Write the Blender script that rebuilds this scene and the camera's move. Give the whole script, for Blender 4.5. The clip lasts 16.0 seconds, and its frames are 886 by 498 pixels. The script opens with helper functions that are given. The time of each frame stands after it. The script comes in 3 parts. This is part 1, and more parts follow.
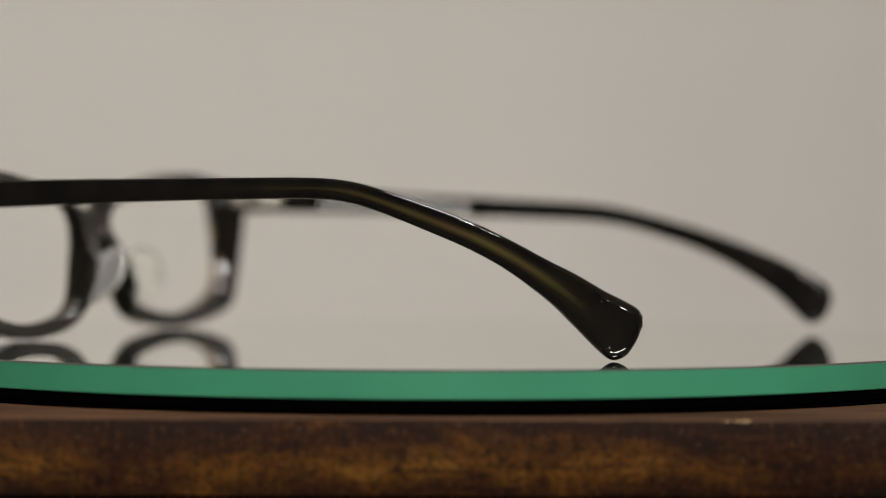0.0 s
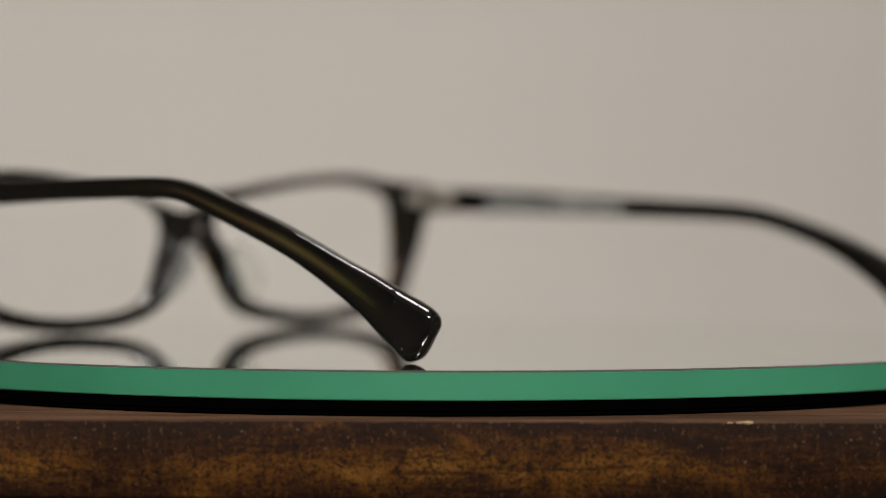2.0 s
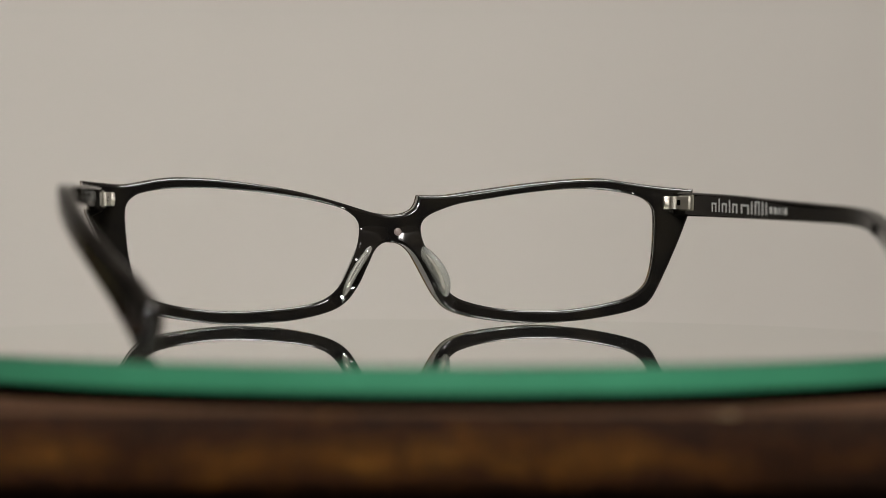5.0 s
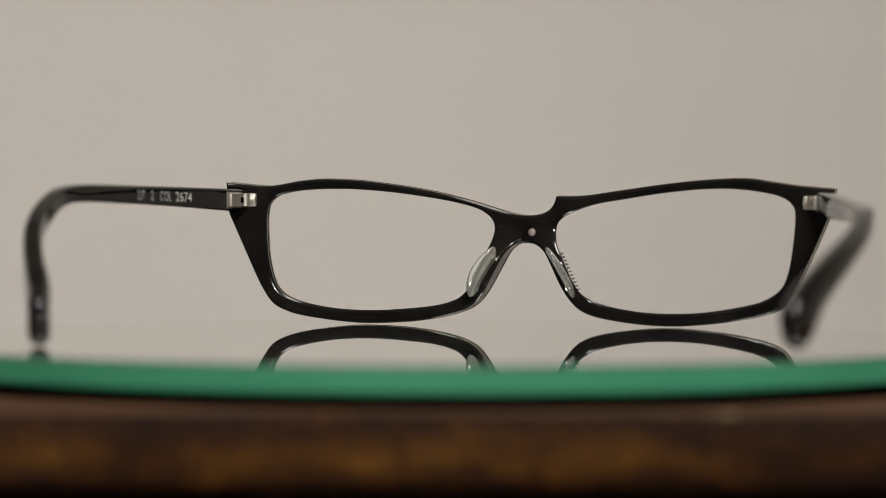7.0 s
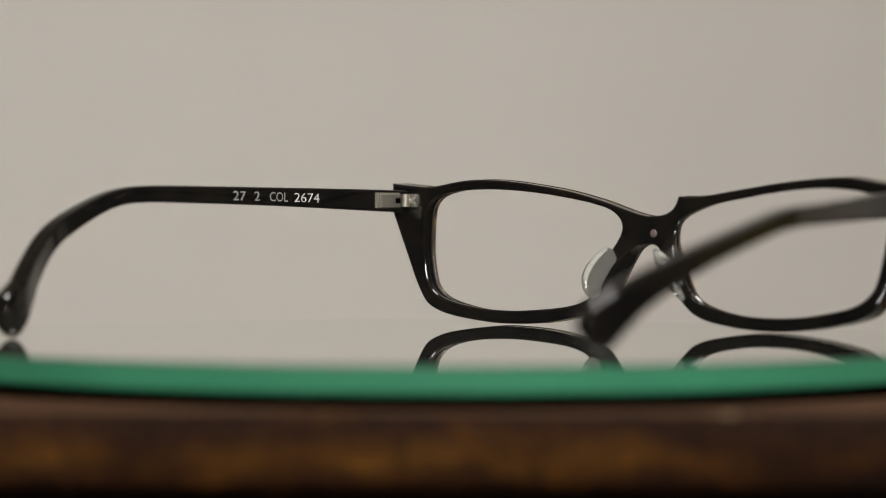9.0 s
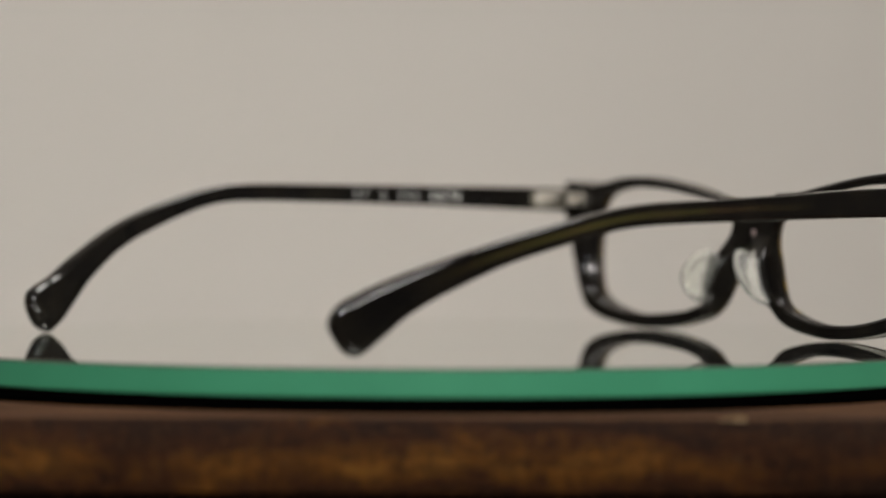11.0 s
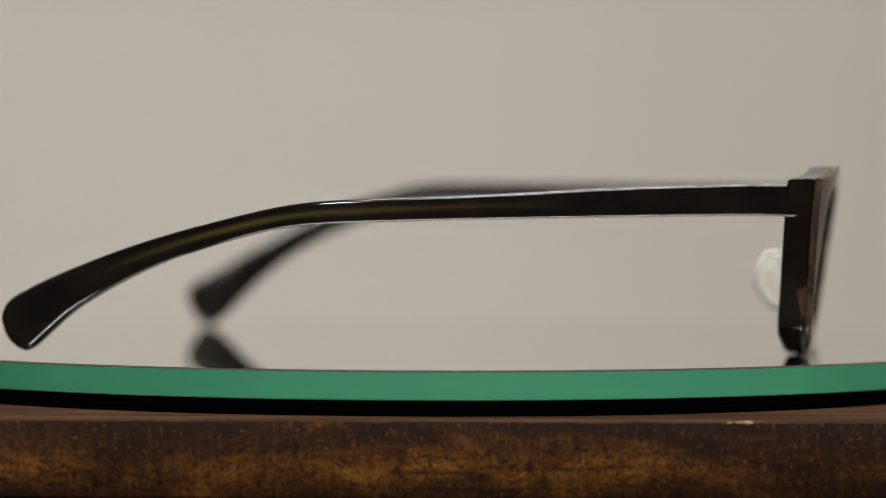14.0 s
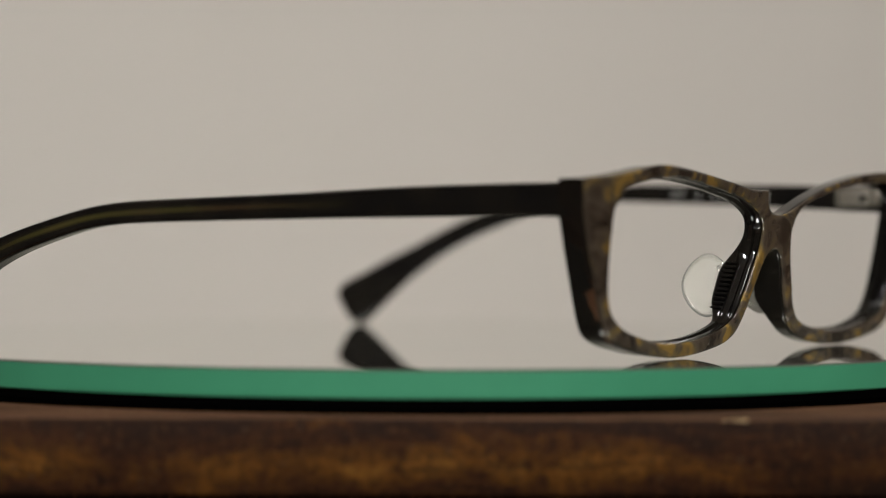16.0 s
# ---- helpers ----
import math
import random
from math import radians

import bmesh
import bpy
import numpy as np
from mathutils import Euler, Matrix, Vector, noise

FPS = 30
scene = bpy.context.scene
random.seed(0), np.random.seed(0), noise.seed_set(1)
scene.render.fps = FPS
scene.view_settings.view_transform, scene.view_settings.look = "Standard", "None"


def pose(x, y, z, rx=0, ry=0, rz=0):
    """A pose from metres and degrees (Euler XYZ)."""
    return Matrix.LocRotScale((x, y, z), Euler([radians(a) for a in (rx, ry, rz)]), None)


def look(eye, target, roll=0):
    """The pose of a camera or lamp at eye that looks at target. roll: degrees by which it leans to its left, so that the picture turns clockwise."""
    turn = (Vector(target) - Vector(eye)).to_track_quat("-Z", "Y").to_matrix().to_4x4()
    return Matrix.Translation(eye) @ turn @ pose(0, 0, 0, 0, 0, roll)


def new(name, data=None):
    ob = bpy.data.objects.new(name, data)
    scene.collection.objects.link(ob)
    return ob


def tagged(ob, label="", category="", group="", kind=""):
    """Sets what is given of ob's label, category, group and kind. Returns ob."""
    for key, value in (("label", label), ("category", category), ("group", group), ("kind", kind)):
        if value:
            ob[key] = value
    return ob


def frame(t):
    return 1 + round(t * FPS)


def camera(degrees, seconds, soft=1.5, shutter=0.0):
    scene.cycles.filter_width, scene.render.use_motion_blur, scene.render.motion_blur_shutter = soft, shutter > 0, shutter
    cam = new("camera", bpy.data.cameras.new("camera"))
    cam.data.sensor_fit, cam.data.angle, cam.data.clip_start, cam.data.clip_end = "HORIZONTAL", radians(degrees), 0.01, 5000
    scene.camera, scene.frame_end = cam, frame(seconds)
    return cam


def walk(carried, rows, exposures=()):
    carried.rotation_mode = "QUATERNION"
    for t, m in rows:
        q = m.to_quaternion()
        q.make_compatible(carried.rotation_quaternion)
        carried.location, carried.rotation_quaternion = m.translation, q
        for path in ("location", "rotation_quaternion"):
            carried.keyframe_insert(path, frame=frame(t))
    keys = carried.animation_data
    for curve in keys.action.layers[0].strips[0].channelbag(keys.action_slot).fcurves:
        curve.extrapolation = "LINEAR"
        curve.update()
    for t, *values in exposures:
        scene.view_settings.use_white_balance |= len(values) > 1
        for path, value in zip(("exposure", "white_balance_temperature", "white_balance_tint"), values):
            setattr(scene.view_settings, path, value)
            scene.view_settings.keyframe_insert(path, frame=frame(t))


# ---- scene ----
# A camera on a stand at the height of a pair of glasses that turns on a round mirror; only its lens draws back and forth with the focus. All lengths of the set in millimetres times MM.
import functools
from mathutils.geometry import delaunay_2d_cdt
MM = 0.001
TOP = 0.770                                    # height of the mirror's upper face over the floor
TABLE_TOP = TOP - 7.6 * MM
EDGE_Y = -118 * MM                            # the board's front edge
EYE = Vector((0.0, -0.61348, TOP + 0.02693))
SIGHT = Vector((0.00476, 1.0, -0.01401))
SPIN_START, SPIN_RATE = 71.27, -11.99          # degrees, degrees a second
# Focus pulls: seconds, focused distance ahead of the turntable's axis in mm.
PULLS = [(0, -75), (0.8, -98), (2.3, -100), (2.4, -80), (2.5, 12), (2.7, 68), (3.5, 72), (6, 78), (8.2, 78), (10.4, 64), (10.6, 35), (10.9, -12), (11.2, -62), (11.5, -84),
         (11.9, -97), (14.7, -98), (15.2, -86), (15.6, -62), (16, -55)]
BREATHING = 27 * MM                            # the lens's viewpoint draws back as it focuses from the near rim to the glasses' front


def view_at(focus):
    drawn = (focus + 92) / 170
    eye = EYE - SIGHT * BREATHING * drawn
    return look(eye, eye + SIGHT + Vector((0, 0, 0.0005 * drawn)), 0.203)


cam = camera(16.384, 16.0, soft=0.85)
cam.data.dof.use_dof = True
cam.data.dof.aperture_fstop = 9.3
focus_mark = new("focus_mark")
focus_mark.location = (0, -0.1, TOP)
cam.data.dof.focus_object = focus_mark
walk(cam, [(t, view_at(y)) for t, y in PULLS], exposures=[(0, 0.0), (16, 0.0)])

# ---- world and lamps ----
world = bpy.data.worlds.new("room_dark")
world.use_nodes = True
world.node_tree.nodes["Background"].inputs[0].default_value = (0.02, 0.018, 0.015, 1)
scene.world = world


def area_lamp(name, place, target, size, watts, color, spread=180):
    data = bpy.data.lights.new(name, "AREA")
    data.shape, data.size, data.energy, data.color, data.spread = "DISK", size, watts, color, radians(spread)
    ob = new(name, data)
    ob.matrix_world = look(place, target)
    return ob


# Overhead lamps, neither in view; the second is added to fill the front edges.
area_lamp("unseen_overhead_lamp", (0.25, -0.25, 2.42), (0.22, -0.15, 0.0), 0.6, 26, (1.0, 0.957, 0.915))
area_lamp("unseen_overhead_lamp", (0.55, -2.40, 2.30), (0.1, -0.6, 0.6), 0.45, 20, (1.0, 0.957, 0.915))
# Added spot, no such lamp known: brightens the lower middle of the wall.
area_lamp("wall_fill_spot", (0.0, -2.70, 2.30), (-0.28, 1.5, 0.58), 0.3, 2.8, (1.0, 0.957, 0.93), 34)


# ---- materials ----
def material(name, color=(0.5, 0.5, 0.5), rough=0.5, metal=0.0, **more):
    m = bpy.data.materials.new(name)
    m.use_nodes = True
    b = m.node_tree.nodes["Principled BSDF"]
    b.inputs["Base Color"].default_value = (*color, 1)
    b.inputs["Roughness"].default_value = rough
    b.inputs["Metallic"].default_value = metal
    for k, v in more.items():
        b.inputs[k.replace("_", " ")].default_value = v
    return m


class Nodes:
    """Short forms for the nodes of one material."""

    def __init__(self, m):
        self.tree = m.node_tree
        self.bsdf = self.tree.nodes["Principled BSDF"]
        self.coords = self.tree.nodes.new("ShaderNodeTexCoord")

    def put(self, kind, **ins):
        n = self.tree.nodes.new(kind)
        for k, v in ins.items():
            self.plug(v, n.inputs[k.replace("_", " ")])
        return n

    def plug(self, value, socket):
        if isinstance(value, bpy.types.NodeSocket):
            self.tree.links.new(value, socket)
        else:
            socket.default_value = value

    def stretched(self, scale, source="Object"):
        n = self.put("ShaderNodeMapping", Vector=self.coords.outputs[source])
        n.inputs["Scale"].default_value = scale
        return n.outputs[0]

    def grain(self, scale, detail=4.0, rough=0.55, vector=None, distortion=0.0):
        n = self.put("ShaderNodeTexNoise", Scale=scale, Detail=detail, Roughness=rough, Distortion=distortion)
        self.plug(vector or self.coords.outputs["Object"], n.inputs["Vector"])
        return n.outputs[0]

    def ramp(self, fac, *stops):
        n = self.put("ShaderNodeValToRGB", Fac=fac)
        e = n.color_ramp.elements
        while len(e) < len(stops):
            e.new(0.5)
        for k, (at, c) in enumerate(stops):
            e[k].position, e[k].color = at, (*c, 1) if len(c) == 3 else c
        return n.outputs[0]

    def mix(self, fac, a, b, how="MIX"):
        n = self.tree.nodes.new("ShaderNodeMix")
        n.data_type, n.blend_type = "RGBA", how
        self.plug(fac, n.inputs[0])
        for v, s in ((a, n.inputs[6]), (b, n.inputs[7])):
            self.plug((*v, 1) if isinstance(v, tuple) and len(v) == 3 else v, s)
        return n.outputs[2]

    def math(self, how, a, b=0.0):
        n = self.tree.nodes.new("ShaderNodeMath")
        n.operation = how
        self.plug(a, n.inputs[0]), self.plug(b, n.inputs[1])
        return n.outputs[0]

    def bump(self, height, strength=0.2, distance=0.0001):
        n = self.put("ShaderNodeBump", Height=height, Strength=strength, Distance=distance)
        self.tree.links.new(n.outputs[0], self.bsdf.inputs["Normal"])


def grey(v):
    return (v, v, v)


def plaster(name, color):
    m = material(name, color, 0.75)
    n = Nodes(m)
    tone = n.mix(n.ramp(n.grain(2.2, 5), (0.35, grey(0)), (0.7, grey(1))), tuple(c * 0.96 for c in color), tuple(min(1, c * 1.03) for c in color))
    n.plug(tone, n.bsdf.inputs["Base Color"])
    n.bump(n.grain(260, 6), 0.15, 0.0006)
    return m


WALL = plaster("wall_paint", (0.62, 0.595, 0.545))
# Unseen walls are coloured dark so the acetate reflects a dim room.
DIMMED_WALL = plaster("dimmed_wall_paint", (0.13, 0.115, 0.10))
CEILING = plaster("ceiling_paint", (0.75, 0.72, 0.67))
FLOOR = plaster("floor_boards", (0.16, 0.10, 0.06))


def stained_wood():
    m = material("dark_stained_wood", rough=0.42, Specular_IOR_Level=0.05)
    n = Nodes(m)
    clouds = n.grain(1.0, 6, 0.68, n.stretched((34, 60, 85)), 0.8)
    fine = n.grain(1.0, 4, 0.75, n.stretched((1200, 1200, 1300)), 0.6)
    pits = n.grain(1.0, 4, 0.7, n.stretched((260, 400, 520)), 1.5)
    lines = n.grain(1.0, 5, 0.65, n.stretched((45, 300, 700)), 0.8)
    scratches = n.grain(1.0, 4, 0.7, n.stretched((620, 400, 110)), 0.3)
    height = n.put("ShaderNodeSeparateXYZ", Vector=n.coords.outputs["Object"]).outputs[2]
    # an amber band runs along the lower half of the board's edge, broken into patches
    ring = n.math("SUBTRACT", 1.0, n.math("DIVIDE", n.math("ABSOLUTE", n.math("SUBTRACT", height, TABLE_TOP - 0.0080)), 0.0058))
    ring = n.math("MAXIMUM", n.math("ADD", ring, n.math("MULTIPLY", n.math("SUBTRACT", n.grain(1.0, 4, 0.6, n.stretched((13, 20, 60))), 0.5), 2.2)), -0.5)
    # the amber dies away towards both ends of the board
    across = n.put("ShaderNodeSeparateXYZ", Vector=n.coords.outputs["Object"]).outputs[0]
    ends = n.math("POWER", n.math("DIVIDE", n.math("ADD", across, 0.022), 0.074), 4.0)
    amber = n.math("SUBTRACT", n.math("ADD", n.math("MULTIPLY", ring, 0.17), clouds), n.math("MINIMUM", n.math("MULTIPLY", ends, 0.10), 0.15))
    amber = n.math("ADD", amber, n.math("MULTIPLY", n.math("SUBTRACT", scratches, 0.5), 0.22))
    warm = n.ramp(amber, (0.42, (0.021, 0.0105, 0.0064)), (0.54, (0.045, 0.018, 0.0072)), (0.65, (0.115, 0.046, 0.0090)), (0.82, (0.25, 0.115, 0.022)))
    dark = n.mix(n.ramp(pits, (0.36, grey(0.85)), (0.49, grey(0))), warm, (0.016, 0.0085, 0.0062))
    dark = n.mix(n.ramp(fine, (0.40, grey(0.85)), (0.51, grey(0))), dark, (0.0125, 0.0072, 0.0056))
    dark = n.mix(n.ramp(lines, (0.54, grey(0)), (0.66, grey(0.7))), dark, (0.0145, 0.0080, 0.0058))
    dark = n.mix(n.ramp(scratches, (0.60, grey(0)), (0.70, grey(0.2))), dark, (0.085, 0.050, 0.024))
    flecks = n.grain(1.0, 3, 0.6, n.stretched((1300, 1300, 900)))
    dark = n.mix(n.ramp(flecks, (0.59, grey(0)), (0.67, grey(0.6))), dark, (0.125, 0.060, 0.022))
    specks = n.put("ShaderNodeTexVoronoi", Scale=1.0, Vector=n.stretched((300, 300, 520))).outputs[0]
    worn = n.mix(n.ramp(n.math("MULTIPLY", specks, n.math("ADD", n.grain(90, 2), 0.5)), (0.05, grey(0.55)), (0.10, grey(0))), dark, (0.17, 0.125, 0.080))
    # the wall's grazing reflection on the upper side and front arris is painted paler
    top_sheen = n.ramp(n.math("ADD", n.math("DIVIDE", n.math("SUBTRACT", height, TABLE_TOP - 0.0005), 0.001), n.math("MULTIPLY", n.math("SUBTRACT", n.grain(160, 4), 0.5), 1.2)), (0.10, grey(0)), (0.40, grey(0.8)))
    sheen_tone = n.ramp(n.grain(1.0, 4, 0.6, n.stretched((30, 260, 60))), (0.36, (0.028, 0.015, 0.009)), (0.62, (0.105, 0.053, 0.028)))
    worn = n.mix(top_sheen, worn, sheen_tone)
    n.plug(worn, n.bsdf.inputs["Base Color"])
    n.plug(n.ramp(fine, (0.3, grey(0.52)), (0.7, grey(0.72))), n.bsdf.inputs["Roughness"])
    n.bump(pits, 0.5, 0.00025)
    return m


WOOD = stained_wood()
PALE_WOOD = material("bare_wood_chip", (0.42, 0.31, 0.16), 0.6)


def acetate(name, streaked=False):
    """Polished black acetate; the temples show a thin olive core."""
    m = material(name, (0.006, 0.0055, 0.005), 0.12, IOR=1.49, Specular_IOR_Level=0.5)
    n = Nodes(m)
    base = n.ramp(n.grain(130, 3), (0.4, (0.0045, 0.0042, 0.004)), (0.75, (0.011, 0.0095, 0.007)))
    if streaked:
        uv = n.put("ShaderNodeSeparateXYZ", Vector=n.coords.outputs["UV"])
        half = n.math("ABSOLUTE", n.math("SUBTRACT", n.math("ADD", uv.outputs[1], n.math("MULTIPLY", n.math("SUBTRACT", n.grain(28, 2), 0.5), 0.022)), 0.5))
        lines = n.ramp(half, (0.0, grey(0.18)), (0.0018, grey(0.9)), (0.0042, grey(0.22)), (0.009, grey(0.12)), (0.026, grey(0)))
        along = n.ramp(uv.outputs[0], (0.14, grey(0)), (0.24, grey(0.55)), (0.38, grey(1)), (0.54, grey(0)))
        streak = n.mix(n.ramp(n.grain(60, 2), (0.42, grey(0)), (0.62, grey(1))), (0.25, 0.215, 0.055), (0.27, 0.165, 0.065))
        base = n.mix(n.math("MULTIPLY", lines, along), base, streak)
        dust = n.put("ShaderNodeTexVoronoi", Scale=620.0, Vector=n.coords.outputs["Object"]).outputs[0]
        worn = n.math("MULTIPLY", n.ramp(dust, (0.06, grey(0.5)), (0.11, grey(0))), n.ramp(uv.outputs[0], (0.50, grey(0)), (0.60, grey(1))))
        base = n.mix(n.math("MULTIPLY", worn, n.ramp(n.grain(160, 2), (0.5, grey(0)), (0.6, grey(1)))), base, (0.30, 0.31, 0.30))
    else:
        deep = n.put("ShaderNodeSeparateXYZ", Vector=n.coords.outputs["Object"]).outputs[1]
        spots = n.ramp(n.grain(1.0, 2, 0.5, n.stretched((90, 160, 110)), 1.0), (0.42, grey(0)), (0.50, grey(0.9)))
        # the ends are swept back, so the marbling starts further to the rear there
        wide = n.math("SUBTRACT", n.put("ShaderNodeSeparateXYZ", Vector=n.coords.outputs["Object"]).outputs[0], 0.0064)
        deep = n.math("ADD", deep, n.math("MULTIPLY", n.math("GREATER_THAN", wide, 0.055), 0.0022))
        front = n.math("GREATER_THAN", n.math("ADD", deep, n.math("MULTIPLY", n.grain(200, 2), 0.004)), 0.0772)
        low = n.math("LESS_THAN", n.put("ShaderNodeSeparateXYZ", Vector=n.coords.outputs["Object"]).outputs[2], 0.015)
        base = n.mix(n.math("MULTIPLY", n.math("MULTIPLY", n.math("MULTIPLY", spots, low), front), n.math("GREATER_THAN", wide, 0.055)), base, (0.088, 0.043, 0.023))
    n.plug(base, n.bsdf.inputs["Base Color"])
    n.plug(n.ramp(n.grain(420, 4), (0.4, grey(0.04)), (0.8, grey(0.11))), n.bsdf.inputs["Roughness"])
    return m


BLACK = acetate("black_acetate")
TEMPLE = acetate("black_olive_acetate", True)


def tortoise():
    m = material("marbled_acetate", rough=0.14, IOR=1.49, Specular_IOR_Level=0.40)
    n = Nodes(m)
    a = n.grain(1.0, 3, 0.5, n.stretched((120, 200, 150)), 1.2)
    b = n.grain(330, 4)
    tone = n.ramp(a, (0.34, (0.018, 0.013, 0.009)), (0.43, (0.044, 0.034, 0.025)), (0.52, (0.076, 0.060, 0.042)), (0.575, (0.095, 0.073, 0.039)), (0.66, (0.23, 0.145, 0.035)))
    n.plug(n.mix(n.ramp(b, (0.4, grey(0)), (0.7, grey(0.35))), tone, (0.02, 0.013, 0.009)), n.bsdf.inputs["Base Color"])
    return m


TORTOISE = tortoise()
CLEAR = material("clear_plastic", (0.95, 0.96, 0.91), 0.05, IOR=1.46, Transmission_Weight=0.85)
STEEL = material("hinge_steel", (0.58, 0.545, 0.48), 0.46, 1.0)
SMOKY = material("smoky_plastic", (0.16, 0.15, 0.12), 0.1, IOR=1.49)
WORN = material("dulled_print", (0.46, 0.46, 0.44), 0.6)
FAINT = material("worn_print", (0.28, 0.28, 0.27), 0.6)
RIVET = material("grey_rivet", (0.16, 0.12, 0.115), 0.4)
PRINT = material("white_print", (0.57, 0.57, 0.55), 0.6)


def mirror():
    m = material("mirror_silver", (0.77, 0.80, 0.75), 0.012, 0.985)
    n = Nodes(m)
    n.plug(n.ramp(n.grain(60, 4), (0.45, grey(0.008)), (0.8, grey(0.03))), n.bsdf.inputs["Roughness"])
    return m


def green_glass():
    m = material("green_glass_edge", (0.05, 0.24, 0.125), 0.45, IOR=1.3)
    n = Nodes(m)
    n.plug(n.ramp(n.grain(35, 3), (0.35, (0.053, 0.275, 0.150)), (0.7, (0.062, 0.315, 0.173))), n.bsdf.inputs["Base Color"])
    return m


MIRROR, GLASS_EDGE = mirror(), green_glass()
GROUND = material("ground_glass", (0.055, 0.055, 0.045), 0.7, Specular_IOR_Level=0.2)
PLATTER = material("black_felt", (0.0012, 0.0012, 0.0012), 0.9, Specular_IOR_Level=0.0)


# ---- mesh helpers ----
def link_mesh(name, bm, mat, parent=None, label="", smooth=40):
    me = bpy.data.meshes.new(name)
    bmesh.ops.recalc_face_normals(bm, faces=bm.faces)
    for f in bm.faces:
        f.smooth = smooth > 0
    for e in bm.edges:
        if len(e.link_faces) == 2 and e.calc_face_angle(0) > radians(smooth):
            e.smooth = False
    bm.to_mesh(me)
    bm.free()
    for one in mat if isinstance(mat, (list, tuple)) else [mat]:
        me.materials.append(one)
    ob = new(name, me)
    if parent:
        ob.parent = parent
    if label:
        tagged(ob, label)
    return ob


def box_mesh(size, centre=(0, 0, 0), bevel=0.0, turn=None):
    bm = bmesh.new()
    bmesh.ops.create_cube(bm, size=1)
    for v in bm.verts:
        v.co = Vector((v.co[k] * size[k] for k in range(3)))
    if bevel:
        bmesh.ops.bevel(bm, geom=bm.edges[:], offset=bevel, segments=2, affect="EDGES", profile=0.5)
    for v in bm.verts:
        v.co = (turn @ v.co if turn else v.co) + Vector(centre)
    return bm


def lathe(profile, steps=256):
    """A closed solid of revolution round z from (radius, height) pairs; the ends lie on the axis."""
    bm = bmesh.new()
    rings = []
    for r, z in profile:
        if r < 1e-9:
            rings.append([bm.verts.new((0, 0, z))])
        else:
            rings.append([bm.verts.new((r * math.cos(a), r * math.sin(a), z)) for a in (2 * math.pi * k / steps for k in range(steps))])
    for a, b in zip(rings, rings[1:]):
        for k in range(steps):
            j = (k + 1) % steps
            ring = [a[k % len(a)], a[j % len(a)], b[j % len(b)], b[k % len(b)]]
            bm.faces.new(list(dict.fromkeys(ring)))
    return bm


def spline(points, per=6, corners=(), closed=True):
    """Points along a Catmull-Rom curve; corners are indices at which it breaks."""
    pts = [Vector(p) for p in points]
    n, out = len(pts), []
    for i in range(n if closed else n - 1):
        p1, p2 = pts[i], pts[(i + 1) % n]
        p0 = pts[i - 1] if (closed or i > 0) else p1
        p3 = pts[(i + 2) % n] if (closed or i + 2 < n) else p2
        m1 = (p2 - p1) if i in corners else (p2 - p0) * 0.5 * min(1, 2 * (p2 - p1).length / max((p2 - p0).length, 1e-9))
        m2 = (p2 - p1) if (i + 1) % n in corners else (p3 - p1) * 0.5 * min(1, 2 * (p2 - p1).length / max((p3 - p1).length, 1e-9))
        for k in range(per):
            t = k / per
            out.append(p1 * (2 * t**3 - 3 * t**2 + 1) + m1 * (t**3 - 2 * t**2 + t) + p2 * (-2 * t**3 + 3 * t**2) + m2 * (t**3 - t**2))
    if not closed:
        out.append(pts[-1])
    return out


def sweep(rings, caps=True, uv=False):
    """Skin over a row of equal rings of points."""
    bm = bmesh.new()
    rows = [[bm.verts.new(p) for p in ring] for ring in rings]
    layer = bm.loops.layers.uv.new("UVMap") if uv else None
    n = len(rows[0])
    for i, (a, b) in enumerate(zip(rows, rows[1:])):
        for k in range(n):
            j = (k + 1) % n
            f = bm.faces.new((a[k], a[j], b[j], b[k]))
            if uv:
                for loop, at in zip(f.loops, ((i, k), (i, k + 1), (i + 1, k + 1), (i + 1, k))):
                    loop[layer].uv = (at[0] / (len(rows) - 1), at[1] / n)
    if caps:
        bm.faces.new(rows[0])
        bm.faces.new(rows[-1])
    return bm


# ---- room ----
def slab(name, size, centre, mat, label, category):
    return tagged(link_mesh(name, box_mesh(size, centre), mat, smooth=0), label, category, kind="structure")


slab("floor", (4.4, 5.2, 0.1), (0, -1.0, -0.05), FLOOR, "dark wooden floor of the room", "floor")
slab("wall_north", (4.4, 0.1, 2.5), (0, 1.55, 1.25), WALL, "plain warm beige painted wall behind the table", "wall")
slab("wall_south", (4.4, 0.1, 2.5), (0, -3.55, 1.25), DIMMED_WALL, "plain unseen wall, kept dark to dim reflections in the glasses", "wall")
slab("wall_east", (0.1, 5.0, 2.5), (2.15, -1.0, 1.25), DIMMED_WALL, "plain unseen wall, kept dark to dim reflections in the glasses", "wall")
slab("wall_west", (0.1, 5.0, 2.5), (-2.15, -1.0, 1.25), DIMMED_WALL, "plain unseen wall, kept dark to dim reflections in the glasses", "wall")
slab("ceiling", (4.4, 5.2, 0.1), (0, -1.0, 2.55), CEILING, "white painted ceiling", "ceiling")


# ---- table ----

